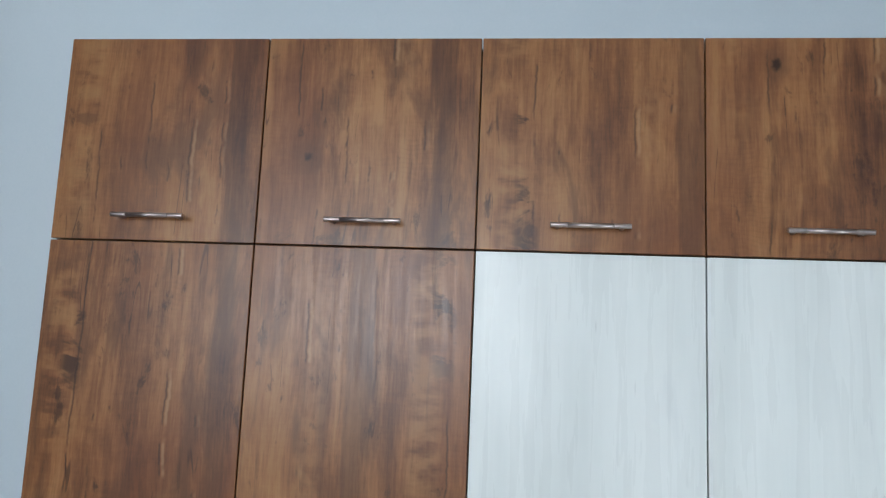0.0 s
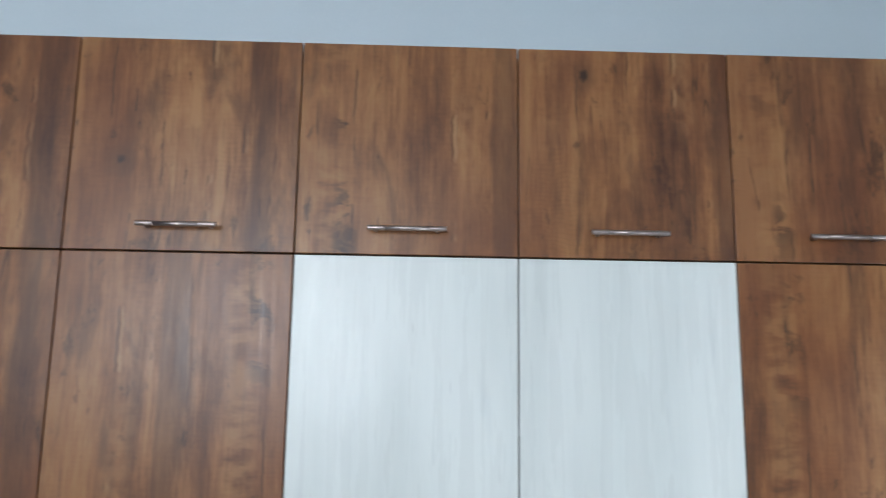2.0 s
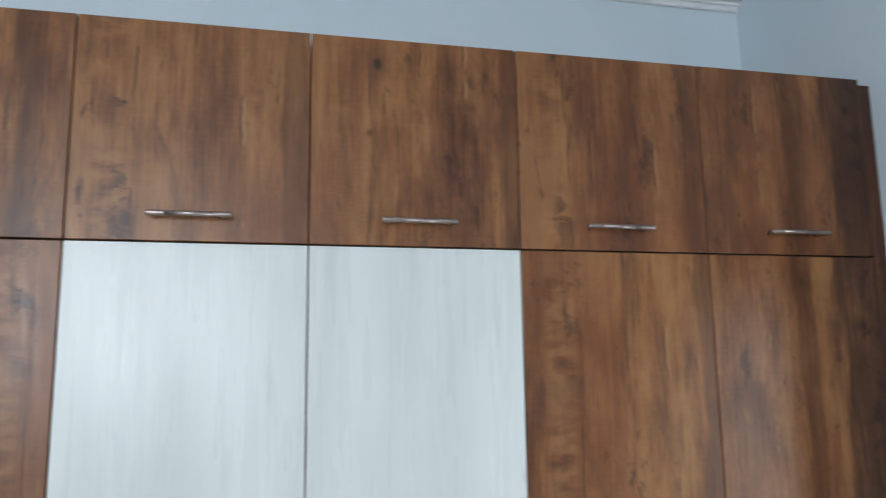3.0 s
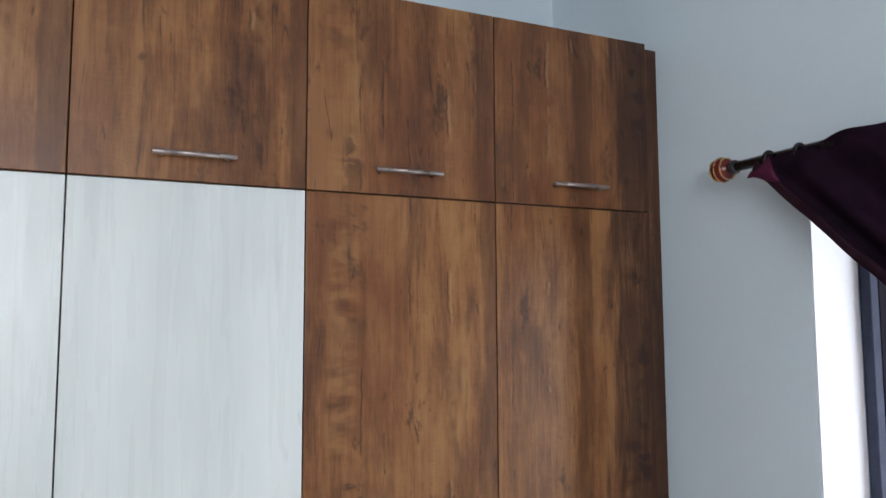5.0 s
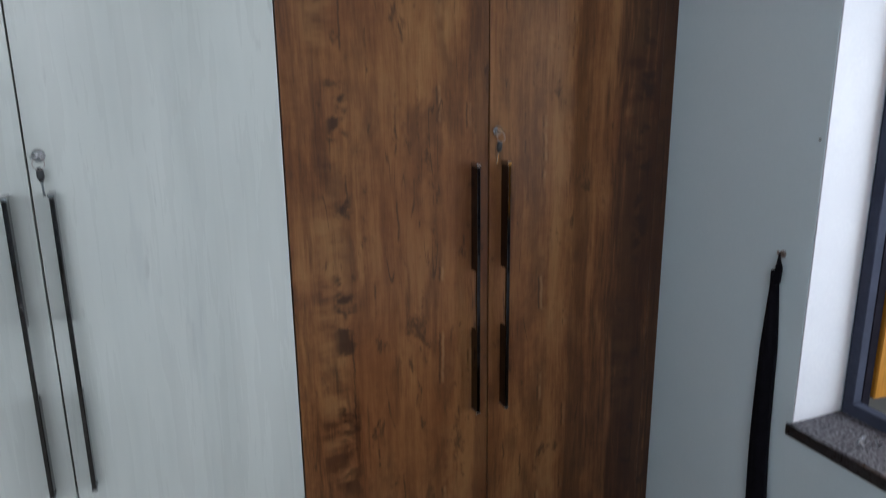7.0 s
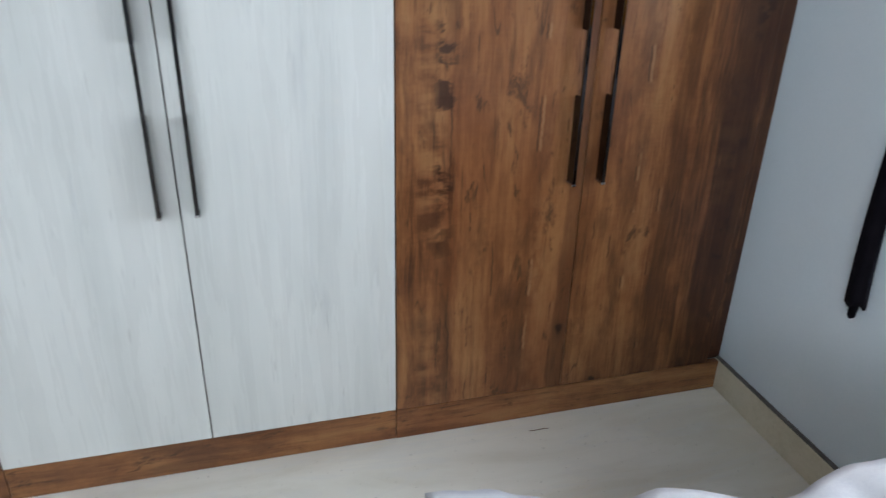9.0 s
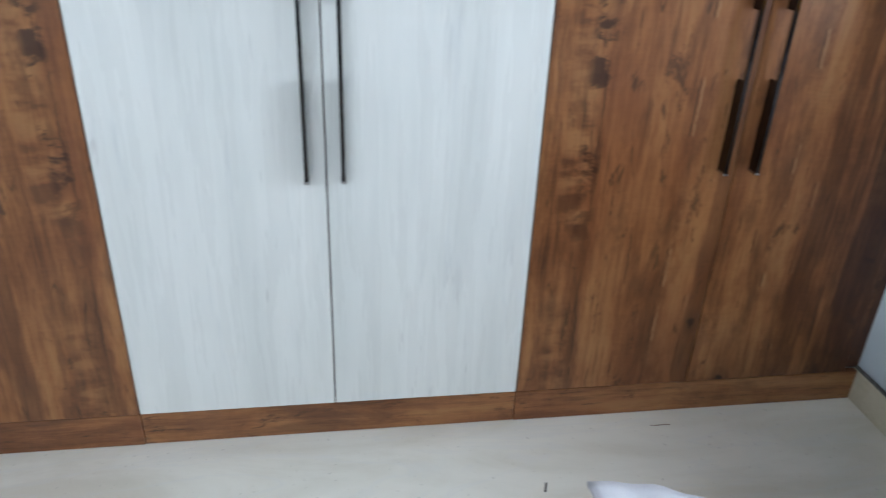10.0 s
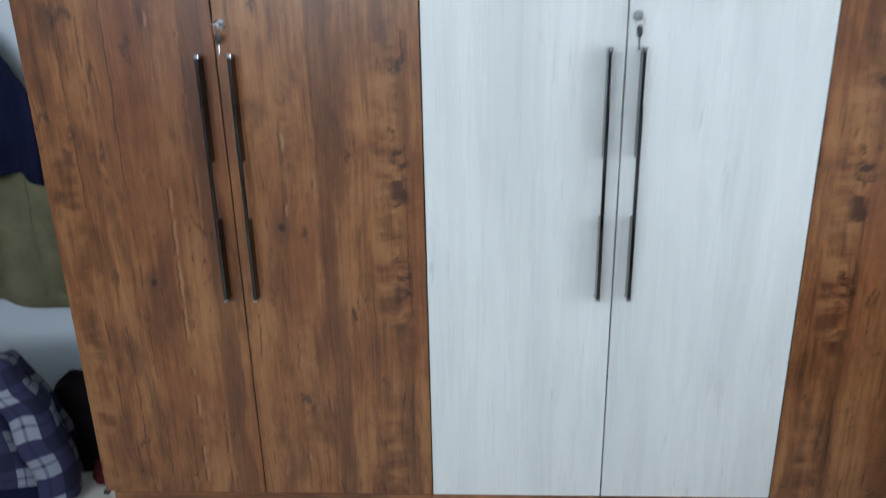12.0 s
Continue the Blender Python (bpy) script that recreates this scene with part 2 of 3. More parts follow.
def granite():
    m, t, b = material("grey_granite")
    p, rnd = own_place(t, (0, 0, 0))
    a = noise_at(t, p, (160, 160, 160), 3.0, 0.7)
    c = noise_at(t, p, (45, 45, 45), 3.0, 0.6)
    col = mix(t, span(t, a, 0.40, 0.62), (0.035, 0.033, 0.038), (0.185, 0.175, 0.195))
    col = mix(t, span(t, c, 0.50, 0.70), col, (0.10, 0.092, 0.105))
    link(t, col, b.inputs["Base Color"])
    b.inputs["Roughness"].default_value = 0.72
    b.inputs["Specular IOR Level"].default_value = 0.2
    return m


def checked_cloth():
    """White and navy checks woven from two sets of stripes."""
    m, t, b = material("checked_cloth")
    uv = t.nodes.new("ShaderNodeTexCoord")
    sep = t.nodes.new("ShaderNodeSeparateXYZ")
    link(t, uv.outputs["UV"], sep.inputs[0])
    sides = []
    for out in (sep.outputs[0], sep.outputs[1]):
        f = math_node(t, "FRACT", math_node(t, "MULTIPLY", out, 1.0))
        wide = math_node(t, "GREATER_THAN", f, 0.52)
        pin = math_node(t, "MULTIPLY", math_node(t, "GREATER_THAN", f, 0.20), math_node(t, "LESS_THAN", f, 0.27))
        sides.append(math_node(t, "MAXIMUM", wide, math_node(t, "MULTIPLY", pin, 0.5)))
    both = math_node(t, "MULTIPLY", math_node(t, "ADD", sides[0], sides[1]), 0.5)
    ramp = t.nodes.new("ShaderNodeValToRGB")
    link(t, both, ramp.inputs[0])
    e = ramp.color_ramp.elements
    e[0].position, e[0].color = 0.0, (0.215, 0.230, 0.275, 1)
    e[1].position, e[1].color = 1.0, (0.006, 0.007, 0.030, 1)
    x = e.new(0.5)
    x.color = (0.020, 0.020, 0.065, 1)
    link(t, ramp.outputs[0], b.inputs["Base Color"])
    b.inputs["Roughness"].default_value = 0.85
    weave = noise_at(t, uv.outputs["UV"], (180, 180, 1), 2.0)
    bump(t, b, weave, 0.25, 0.0008)
    return m


def metal(name, colour, rough):
    m, t, b = material(name)
    p, rnd = own_place(t)
    b.inputs["Metallic"].default_value = 1.0
    smear = noise_at(t, p, (60, 60, 60), 3.0)
    link(t, mix(t, span(t, smear, 0.35, 0.7), colour, tuple(c * 0.86 for c in colour)), b.inputs["Base Color"])
    link(t, span(t, smear, 0.3, 0.7, rough * 0.8, rough * 1.3), b.inputs["Roughness"])
    return m


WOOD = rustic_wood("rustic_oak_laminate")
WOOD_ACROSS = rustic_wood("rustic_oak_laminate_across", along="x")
CARCASS = mottled("carcass_board", (0.085, 0.045, 0.025), (0.13, 0.070, 0.038), 4, 0.6, 80, 0.1, stretch=(4, 4, 0.5))
WHITE = white_laminate()
WALL = mottled("pale_blue_paint", (0.695, 0.785, 0.832), (0.730, 0.812, 0.856), 1.3, 0.75, 140, 0.10, spec=0.3)
BLOCK_DARK = mottled("dark_block_paint", (0.060, 0.068, 0.082), (0.075, 0.084, 0.100), 1.3, 0.7, 140, 0.1, spec=0.3)
REVEAL = mottled("white_paint", (0.74, 0.74, 0.79), (0.80, 0.80, 0.84), 5.0, 0.7, 110, 0.2, spec=0.3)
CEILING = mottled("ceiling_paint", (0.83, 0.845, 0.855), (0.86, 0.87, 0.88), 1.5, 0.8, 120, 0.1, spec=0.3)
FLOOR = marble_tile()
SKIRT = mottled("cream_tile", (0.60, 0.545, 0.40), (0.71, 0.655, 0.51), 6.0, 0.35, 90, 0.05)
GROUT = mottled("grey_grout", (0.09, 0.085, 0.08), (0.16, 0.15, 0.14), 30, 0.9, 200, 0.3)
CHROME = metal("chrome", (0.50, 0.50, 0.51), 0.12)
# chrome with the reflection of a dark room put into its colour
DIMMED_CHROME = metal("dimmed_chrome", (0.075, 0.071, 0.072), 0.06)
STEEL = metal("brushed_steel", (0.44, 0.37, 0.345), 0.36)
BLACK = mottled("black_plastic", (0.012, 0.012, 0.014), (0.022, 0.022, 0.025), 40, 0.4, 200, 0.1)
ROD = mottled("black_lacquer", (0.010, 0.009, 0.011), (0.020, 0.017, 0.020), 40, 0.3, 200, 0.05)
RED = mottled("red_lacquer", (0.095, 0.006, 0.006), (0.15, 0.012, 0.009), 50, 0.12, 200, 0.02)
GOLD = metal("gold_paint", (0.75, 0.48, 0.20), 0.25)
VELVET = mottled("aubergine_cloth", (0.008, 0.0024, 0.0085), (0.017, 0.0050, 0.016), 22, 0.80, 320, 0.4, spec=0.12)
LINING = mottled("maroon_hem", (0.014, 0.003, 0.009), (0.028, 0.006, 0.015), 30, 0.7, 300, 0.3, spec=0.2)
FLAP = mottled("maroon_lining", (0.050, 0.006, 0.022), (0.085, 0.011, 0.036), 30, 0.7, 300, 0.3, spec=0.2)
STRAP = mottled("black_ribbon", (0.004, 0.0035, 0.006), (0.008, 0.007, 0.011), 30, 0.85, 300, 0.3, spec=0.12)
FRAME = mottled("slate_frame_paint", (0.040, 0.046, 0.072), (0.060, 0.066, 0.098), 9, 0.85, 120, 0.15, spec=0.1)
SASH = mottled("varnished_teak", (0.30, 0.120, 0.010), (0.46, 0.205, 0.024), 8, 0.6, 60, 0.15, stretch=(3, 3, 0.35), spec=0.2)
GAP_SHADE = mottled("gap_shade_black", (0.010, 0.009, 0.014), (0.018, 0.016, 0.024), 20, 0.9, 150, 0.15, spec=0.05)
GRANITE = granite()
SHEET = mottled("white_cotton", (0.66, 0.67, 0.72), (0.76, 0.77, 0.80), 7, 0.9, 260, 0.35, spec=0.2)
BEDWOOD = mottled("bed_wood", (0.11, 0.055, 0.028), (0.17, 0.088, 0.045), 5, 0.45, 60, 0.1, stretch=(0.5, 3, 3))
NAVY = mottled("navy_cotton", (0.005, 0.007, 0.026), (0.009, 0.012, 0.042), 9, 0.9, 300, 0.35, spec=0.2)
KHAKI = mottled("khaki_cotton", (0.135, 0.128, 0.072), (0.190, 0.180, 0.105), 9, 0.9, 300, 0.35, spec=0.2)
MAROON = mottled("dark_red_cotton", (0.045, 0.004, 0.006), (0.070, 0.007, 0.010), 9, 0.9, 300, 0.3, spec=0.2)
BAGCLOTH = mottled("black_canvas", (0.007, 0.005, 0.007), (0.013, 0.010, 0.013), 9, 0.9, 260, 0.35, spec=0.1)
CHECKED = checked_cloth()
FOIL = metal("foil", (0.36, 0.36, 0.39), 0.45)


# ---- mesh helpers ----
def finish(ob, mat, smooth):
    ob.data.materials.append(mat)
    if smooth:
        for f in ob.data.polygons:
            f.use_smooth = len(f.vertices) == 4


def part(name, bm, mat, parent=None, label="", at=None, smooth=False):
    """One bmesh as one mesh object, under a thing or a part."""
    me = bpy.data.meshes.new(name)
    bm.to_mesh(me)
    bm.free()
    ob = new(name, me)
    finish(ob, mat, smooth)
    if parent is not None:
        ob.parent = parent
    if at is not None:
        ob.location = at
    if label:
        tagged(ob, label)
    return ob


def again(name, ob, parent, at):
    """The same mesh once more, as an object of its own."""
    o = new(name, ob.data)
    o.parent, o.location = parent, at
    return o


def thing(name, at, label, category, group="", kind=""):
    ob = new(name)
    ob.location = at
    ob.empty_display_size = 0.05
    return tagged(ob, label, category, group, kind)


def add_box(bm, lo, hi, bevel=0.0, segments=1):
    made = bmesh.ops.create_cube(bm, size=1.0)["verts"]
    for v in made:
        for i in range(3):
            v.co[i] = lo[i] + (v.co[i] + 0.5) * (hi[i] - lo[i])
    if bevel:
        edges = list({e for v in made for e in v.link_edges})
        bmesh.ops.bevel(bm, geom=edges, offset=bevel, segments=segments, affect="EDGES", profile=0.5)
    return bm


def box(lo, hi, bevel=0.0, segments=1):
    return add_box(bmesh.new(), lo, hi, bevel, segments)


def add_tube(bm, points, radius, sides=12):
    """A round rod through the points; radius may be one number or one for each point."""
    pts = [Vector(p) for p in points]
    rings = []
    for i, p in enumerate(pts):
        d = (pts[min(i + 1, len(pts) - 1)] - pts[max(i - 1, 0)]).normalized()
        a = d.cross(Vector((0, 0, 1)))
        if a.length < 0.05:
            a = d.cross(Vector((1, 0, 0)))
        a.normalize()
        c = d.cross(a)
        r = radius[i] if isinstance(radius, (list, tuple)) else radius
        rings.append([bm.verts.new(p + r * (math.cos(k * 2 * math.pi / sides) * a + math.sin(k * 2 * math.pi / sides) * c)) for k in range(sides)])
    for r0, r1 in zip(rings, rings[1:]):
        for k in range(sides):
            bm.faces.new((r0[k], r0[(k + 1) % sides], r1[(k + 1) % sides], r1[k]))
    bm.faces.new(rings[0][::-1])
    bm.faces.new(rings[-1])
    return bm


def tube(points, radius, sides=12):
    return add_tube(bmesh.new(), points, radius, sides)


def cloth(shape, nu, nv, thick=0.003, checks=None):
    """A sheet of cloth of some thickness from a function of (u, v); checks: how many squares across and down."""
    bm = bmesh.new()
    grid = [[Vector(shape(i / nu, j / nv)) for i in range(nu + 1)] for j in range(nv + 1)]
    front, back = [], []
    for j in range(nv + 1):
        fr, br = [], []
        for i in range(nu + 1):
            du = grid[j][min(i + 1, nu)] - grid[j][max(i - 1, 0)]
            dv = grid[min(j + 1, nv)][i] - grid[max(j - 1, 0)][i]
            n = du.cross(dv)
            n = n.normalized() if n.length > 1e-9 else Vector((0, 1, 0))
            fr.append(bm.verts.new(grid[j][i] + n * thick / 2))
            br.append(bm.verts.new(grid[j][i] - n * thick / 2))
        front.append(fr)
        back.append(br)
    layer = bm.loops.layers.uv.new("UVMap") if checks else None

    def face(vs, cs=None):
        f = bm.faces.new(vs)
        if layer and cs:
            for l, (a, c) in zip(f.loops, cs):
                l[layer].uv = (a / nu * checks[0], c / nv * checks[1])
    for j in range(nv):
        for i in range(nu):
            cs = [(i, j), (i + 1, j), (i + 1, j + 1), (i, j + 1)]
            face([front[c][a] for a, c in cs], cs)
            cs = cs[::-1]
            face([back[c][a] for a, c in cs], cs)
    for i in range(nu):
        face((front[0][i + 1], front[0][i], back[0][i], back[0][i + 1]), [(i, 0)] * 4)
        face((front[nv][i], front[nv][i + 1], back[nv][i + 1], back[nv][i]), [(i, nv)] * 4)
    for j in range(nv):
        face((front[j][0], front[j + 1][0], back[j + 1][0], back[j][0]), [(0, j)] * 4)
        face((front[j + 1][nu], front[j][nu], back[j][nu], back[j + 1][nu]), [(nu, j)] * 4)
    return bm


def rough(x, y, z=0.0):
    return noise.noise(Vector((x, y, z)))


# ---- the room ----
def structure(name, bm, mat, label):
    ob = part(name, bm, mat)
    return tagged(ob, label, "wall" if name.startswith("wall") else name.rstrip("_123"), kind="structure")


structure("floor", box((XL - 0.2, YS - 0.2, -0.12), (XR + 0.23, YB + 0.2, 0)), FLOOR, "polished cream stone floor with faint veins")
structure("ceiling", box((XL - 0.2, YS - 0.2, ZC), (XR + 0.23, YB + 0.2, ZC + 0.12)), CEILING, "plain white painted ceiling over the bedroom")
structure("wall_north", box((XL - 0.2, YB, 0), (XR, YB + 0.2, ZC)), WALL, "pale blue painted wall behind the wardrobe")
# unseen block, added and painted dark so the nook gets less light
structure("wall_pier", box((XL, -1.60, 0), (-0.74, YB, ZC), 0.002), BLOCK_DARK, "unseen dark block added to shade the clothes nook")


def wall_with_opening(name, axis, lo, hi, opening, label, paint):
    """A wall of four blocks round an opening (from, to, z from, z to); axis 1: it runs along y, 0: along x."""
    a0, a1, z0, z1 = opening
    a0, a1 = min(a0, a1), max(a0, a1)
    bm = bmesh.new()
    for b0, b1, c0, c1 in ((lo[axis], a0, 0, ZC), (a1, hi[axis], 0, ZC), (a0, a1, 0, z0), (a0, a1, z1, ZC)):
        p, q = list(lo), list(hi)
        p[axis], q[axis], p[2], q[2] = b0, b1, c0, c1
        add_box(bm, p, q)
    bmesh.ops.remove_doubles(bm, verts=bm.verts, dist=0.0005)
    return structure(name, bm, paint, label)


wall_with_opening("wall_east", 1, (XR, YS, 0), (XR + 0.23, YB + 0.2, ZC), WIN, "pale blue painted wall with the open window", WALL)
wall_with_opening("wall_south", 0, (XL - 0.2, YS - 0.2, 0), (XR + 0.23, YS, ZC), FILL_OPENING, "pale blue painted wall with an opening added for fill light", WALL)
structure("wall_west", box((XL - 0.2, YS, 0), (XL, YB, ZC)), WALL, "plain pale blue painted bedroom wall")

# white painted reveal linings of the window, 4 mm thick
y0, y1, z0, z1 = WIN
structure("window_reveal", add_box(add_box(box((XR + 0.001, y0 - 0.004, z0), (3.006, y0, z1), 0.001),
          (XR + 0.001, y1, z0), (3.006, y1 + 0.004, z1), 0.001), (XR + 0.001, y1 + 0.004, z1 - 0.004), (3.006, y0 - 0.004, z1), 0.001),
          REVEAL, "white painted reveal lining of the window")


def skirting(name, lo, hi, cap_lo, cap_hi):
    ob = structure(name, box(lo, hi, 0.002), SKIRT, "cream tile skirting with a dark grout line on top")
    part("grout_line", box(cap_lo, cap_hi), GROUT, ob, "dark grout line")
    return ob


skirting("baseboard_1", (XR - 0.012, YS + 0.012, 0), (XR, 0.02, 0.095), (XR - 0.011, YS + 0.012, 0.095), (XR, 0.02, 0.100))
skirting("baseboard_2", (-0.70, YB - 0.012, 0), (0.05, YB, 0.095), (-0.70, YB - 0.011, 0.095), (0.05, YB, 0.100))
skirting("baseboard_3", (XL, YS + 0.012, 0), (XL + 0.012, -1.60, 0.095), (XL, YS + 0.012, 0.095), (XL + 0.011, -1.60, 0.100))
skirting("baseboard_4", (XL, YS, 0), (XR, YS + 0.012, 0.095), (XL, YS, 0.095), (XR, YS + 0.011, 0.100))

# ceiling moulding where the wall behind the wardrobe meets the ceiling
structure("trim", add_box(box((XL, YB - 0.012, ZC - 0.030), (XR, YB, ZC), 0.004), (XL, YB - 0.022, ZC - 0.012), (XR, YB - 0.012, ZC), 0.003), CEILING,
          "thin white moulding under the ceiling")

# ---- the wardrobe ----
GAP = 0.0016


def bar_handle():
    """Tall chrome pull: a slim bar on two long webs with an open middle; origin at its lower end on the door."""
    bm = box((-0.0042, -0.035, 0), (0.0042, -0.026, 0.600), 0.0016, 2)
    add_box(bm, (-0.0035, -0.027, 0.002), (0.0035, 0.0, 0.208), 0.0008)
    add_box(bm, (-0.0035, -0.027, 0.352), (0.0035, 0.0, 0.598), 0.0008)
    dark = len(bm.faces)
    add_box(bm, (-0.0055, -0.0358, 0.592), (0.0055, 0.0, 0.601), 0.0012)
    add_box(bm, (-0.0055, -0.0358, -0.001), (0.0055, 0.0, 0.005), 0.0012)
    bm.faces.ensure_lookup_table()
    for f in bm.faces[dark:]:
        f.material_index = 1
    return bm


def loft_handle():
    """Short steel pull with thicker ringed ends on two posts; origin at its middle on the door."""
    bm = tube([(-0.05, -0.028, 0), (0.05, -0.028, 0)], 0.0052, 14)
    for s in (-1, 1):
        add_tube(bm, [(s * 0.046, -0.028, 0), (s * 0.047, -0.028, 0), (s * 0.0785, -0.028, 0), (s * 0.080, -0.028, 0)], [0.0052, 0.0054, 0.0054, 0.0050], 14)
        add_tube(bm, [(s * 0.064, -0.026, 0), (s * 0.064, 0.0, 0)], 0.0048, 10)
    return bm


def lock_barrel():
    bm = tube([(0, 0.0, 0), (0, -0.004, 0), (0, -0.005, 0)], [0.0115, 0.0115, 0.0102], 20)
    add_tube(bm, [(0, -0.005, 0), (0, -0.011, 0), (0, -0.012, 0)], [0.0082, 0.0082, 0.0070], 20)
    return bm


def door_panel(width, height):
    """A board 18 mm thick; origin at the middle of its foot on the front."""
    return box((-width / 2, 0, 0), (width / 2, 0.018, height), 0.0012, 2)


shared = {}


def once(key, make, mat, name, parent, at, label="", smooth=False):
    """The first of a kind is built, the others share its mesh."""
    if key not in shared:
        shared[key] = part(name, make(), mat, parent, label, at, smooth)
        return shared[key]
    ob = again(name, shared[key], parent, at)
    if label:
        tagged(ob, label)
    return ob


def carcass(bm, x0, x1, z0, z1, depth=0.505):
    """Open-fronted case of boards."""
    s = 0.018
    add_box(bm, (x0, 0.0205, z0), (x0 + s, 0.0205 + depth, z1))
    add_box(bm, (x1 - s, 0.0205, z0), (x1, 0.0205 + depth, z1))
    add_box(bm, (x0 + s, 0.0205, z0), (x1 - s, 0.0205 + depth, z0 + s))
    add_box(bm, (x0 + s, 0.0205, z1 - s), (x1 - s, 0.0205 + depth, z1))
    add_box(bm, (x0 + s, 0.0205 + depth - 0.008, z0 + s), (x1 - s, 0.0205 + depth, z1 - s))
    return bm


LOCK_X = (0.019, 0.021, 0.020)
# the last cut of each row brings the painted corner shade onto its door
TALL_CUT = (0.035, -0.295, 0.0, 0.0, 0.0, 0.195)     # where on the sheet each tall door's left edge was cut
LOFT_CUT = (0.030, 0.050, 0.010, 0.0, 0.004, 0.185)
for n in range(3):
    white = n == 1
    a, mid, c = V[2 * n], V[2 * n + 1], V[2 * n + 2]
    words = ("tall two-door wardrobe unit with white streaked laminate doors" if white else
             ("tall two-door rustic brown wood wardrobe unit beside hanging clothes", "", "tall two-door rustic brown wood wardrobe unit beside the window wall")[n])
    unit = thing("wardrobe_unit", (mid, 0, 0), words, "wardrobe", "tall wardrobe units")
    body = carcass(bmesh.new(), a - mid + 0.0006, c - mid - 0.0006, PLINTH + 0.002, LOFT - 0.001)
    add_box(body, (-0.009, 0.0205, PLINTH + 0.020), (0.009, 0.50, LOFT - 0.019))
    part("body", body, CARCASS, unit)
    p0 = a - mid + (0.022 if n == 0 else 0.0004)
    p1 = (XR if n == 2 else c) - mid - 0.0004
    plinth = part("plinth", box((p0, 0.003 + 0.002 * (n == 1), 0.001), (p1, 0.021, PLINTH - 0.001), 0.001), WOOD_ACROSS, unit, "brown wood plinth board with level grain")
    plinth["cut"] = 0.14
    for k, (d0, d1) in enumerate(((a, mid), (mid, c))):
        w = d1 - d0 - 2 * GAP
        door = part("door", door_panel(w, LOFT - PLINTH - 0.005), WHITE if white else WOOD, unit,
                    "white streaked laminate door" if white else "rustic brown wood door", ((d0 + d1) / 2 - mid, 0, PLINTH + 0.003))
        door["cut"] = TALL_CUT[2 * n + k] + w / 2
        hx = mid + (-0.040, 0.035)[k] if n else mid + (-0.034, 0.040)[k]
        bar = once("bar", bar_handle, DIMMED_CHROME, "handle", door, (hx - (d0 + d1) / 2, 0, 0.693 - PLINTH - 0.003), "tall chrome bar handle with dark reflections in its colour and bright ends")
        if len(bar.data.materials) < 2:
            bar.data.materials.append(CHROME)
        if k == 1:
            once("lock", lock_barrel, CHROME, "lock", door, (mid + LOCK_X[n] - (d0 + d1) / 2, 0, 1.359 - PLINTH - 0.003), "round chrome cylinder lock", True)
        if n == 0 and k == 0:
            part("corner_buffer", box((-0.010, -0.001, -0.012), (0.006, 0.020, -0.0005), 0.002), BLACK, door, "small black corner buffer", (-w / 2, 0, 0))

for n in range(6):
    a, c = V[n], V[n + 1]
    m = (a + c) / 2
    unit = thing("loft_cabinet", (m, 0, LOFT), "rustic brown wood loft cabinet with a lift-up door", "cabinet", "loft cabinets over the wardrobe")
    part("body", carcass(bmesh.new(), a - m + 0.0006, c - m - 0.0006, 0.0015, TOP - LOFT - 0.014), CARCASS, unit)
    door = part("door", door_panel(c - a - 2 * GAP, TOP - LOFT - 0.0018), WOOD, unit, "rustic brown wood door", (0, 0, 0.0018))
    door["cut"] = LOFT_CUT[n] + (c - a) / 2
    once("loft", loft_handle, STEEL, "handle", door, (0, 0, 0.0502), "short brushed steel handle", True)

filler = structure("trim_2", box((V[6] + 0.0004, 0.019, PLINTH + 0.001), (XR - 0.0005, 0.037, TOP - 0.006), 0.001), WOOD, "narrow brown wood filler strip beside the wall")
# this cut lands on the painted corner shade
filler["cut"] = -2.22


def key_set(x, z, swing):
    """A key in the lock and a spare on its ring."""
    ks = thing("key_set", (x, -0.012, z), "small steel key in the lock with a black-headed spare key hanging", "keys", "wardrobe keys")
    bm = box((-0.0012, -0.010, -0.004), (0.0012, 0.0, 0.004), 0.0004)
    add_box(bm, (-0.0115, -0.016, -0.0022), (0.0070, -0.0095, 0.0022), 0.0012, 2)
    part("key", bm, CHROME, ks, "steel key")
    pts = [(0.010 * math.sin(i * math.pi / 8), -0.0115 - 0.002 * math.cos(i * math.pi / 8), -0.012 - 0.010 * math.cos(i * math.pi / 8)) for i in range(17)]
    part("key_ring", tube(pts, 0.0008, 6), STEEL, ks, "thin steel ring", smooth=True)
    sp = tube([(0, -0.010, -0.019), (0, -0.010, -0.024), (0, -0.010, -0.037), (0, -0.010, -0.045)], [0.003, 0.0064, 0.0070, 0.003], 10)
    for v in sp.verts:
        v.co.y = -0.010 + (v.co.y + 0.010) * 0.35
    head = part("spare_key_head", sp, BLACK, ks, "black plastic key head", smooth=True)
    part("spare_key_blade", box((-0.0020, -0.011, -0.071), (0.0020, -0.009, -0.043), 0.0006), CHROME, ks, "steel key blade")
    ks.rotation_euler = (0, radians(swing), 0)
    return ks


for n, swing in ((0, 3), (1, -2), (2, 8)):
    key_set(V[2 * n + 1] + LOCK_X[n], 1.359, swing)

# ---- the window ----
win = thing("window_1", (3.006, -1.04, 0.7475), "slate-painted window frame with varnished wooden shutter standing open", "window", kind="structure")
W0, W1 = -0.444 + 1.04, -1.636 + 1.04
ZH = 2.076 - 0.7475
part("frame_jamb", box((0, W0 - 0.026, 0.036), (0.026, W0, ZH - 0.036), 0.002), FRAME, win)
part("frame_jamb", box((0, W1, 0.036), (0.026, W1 + 0.026, ZH - 0.036), 0.002), FRAME, win)
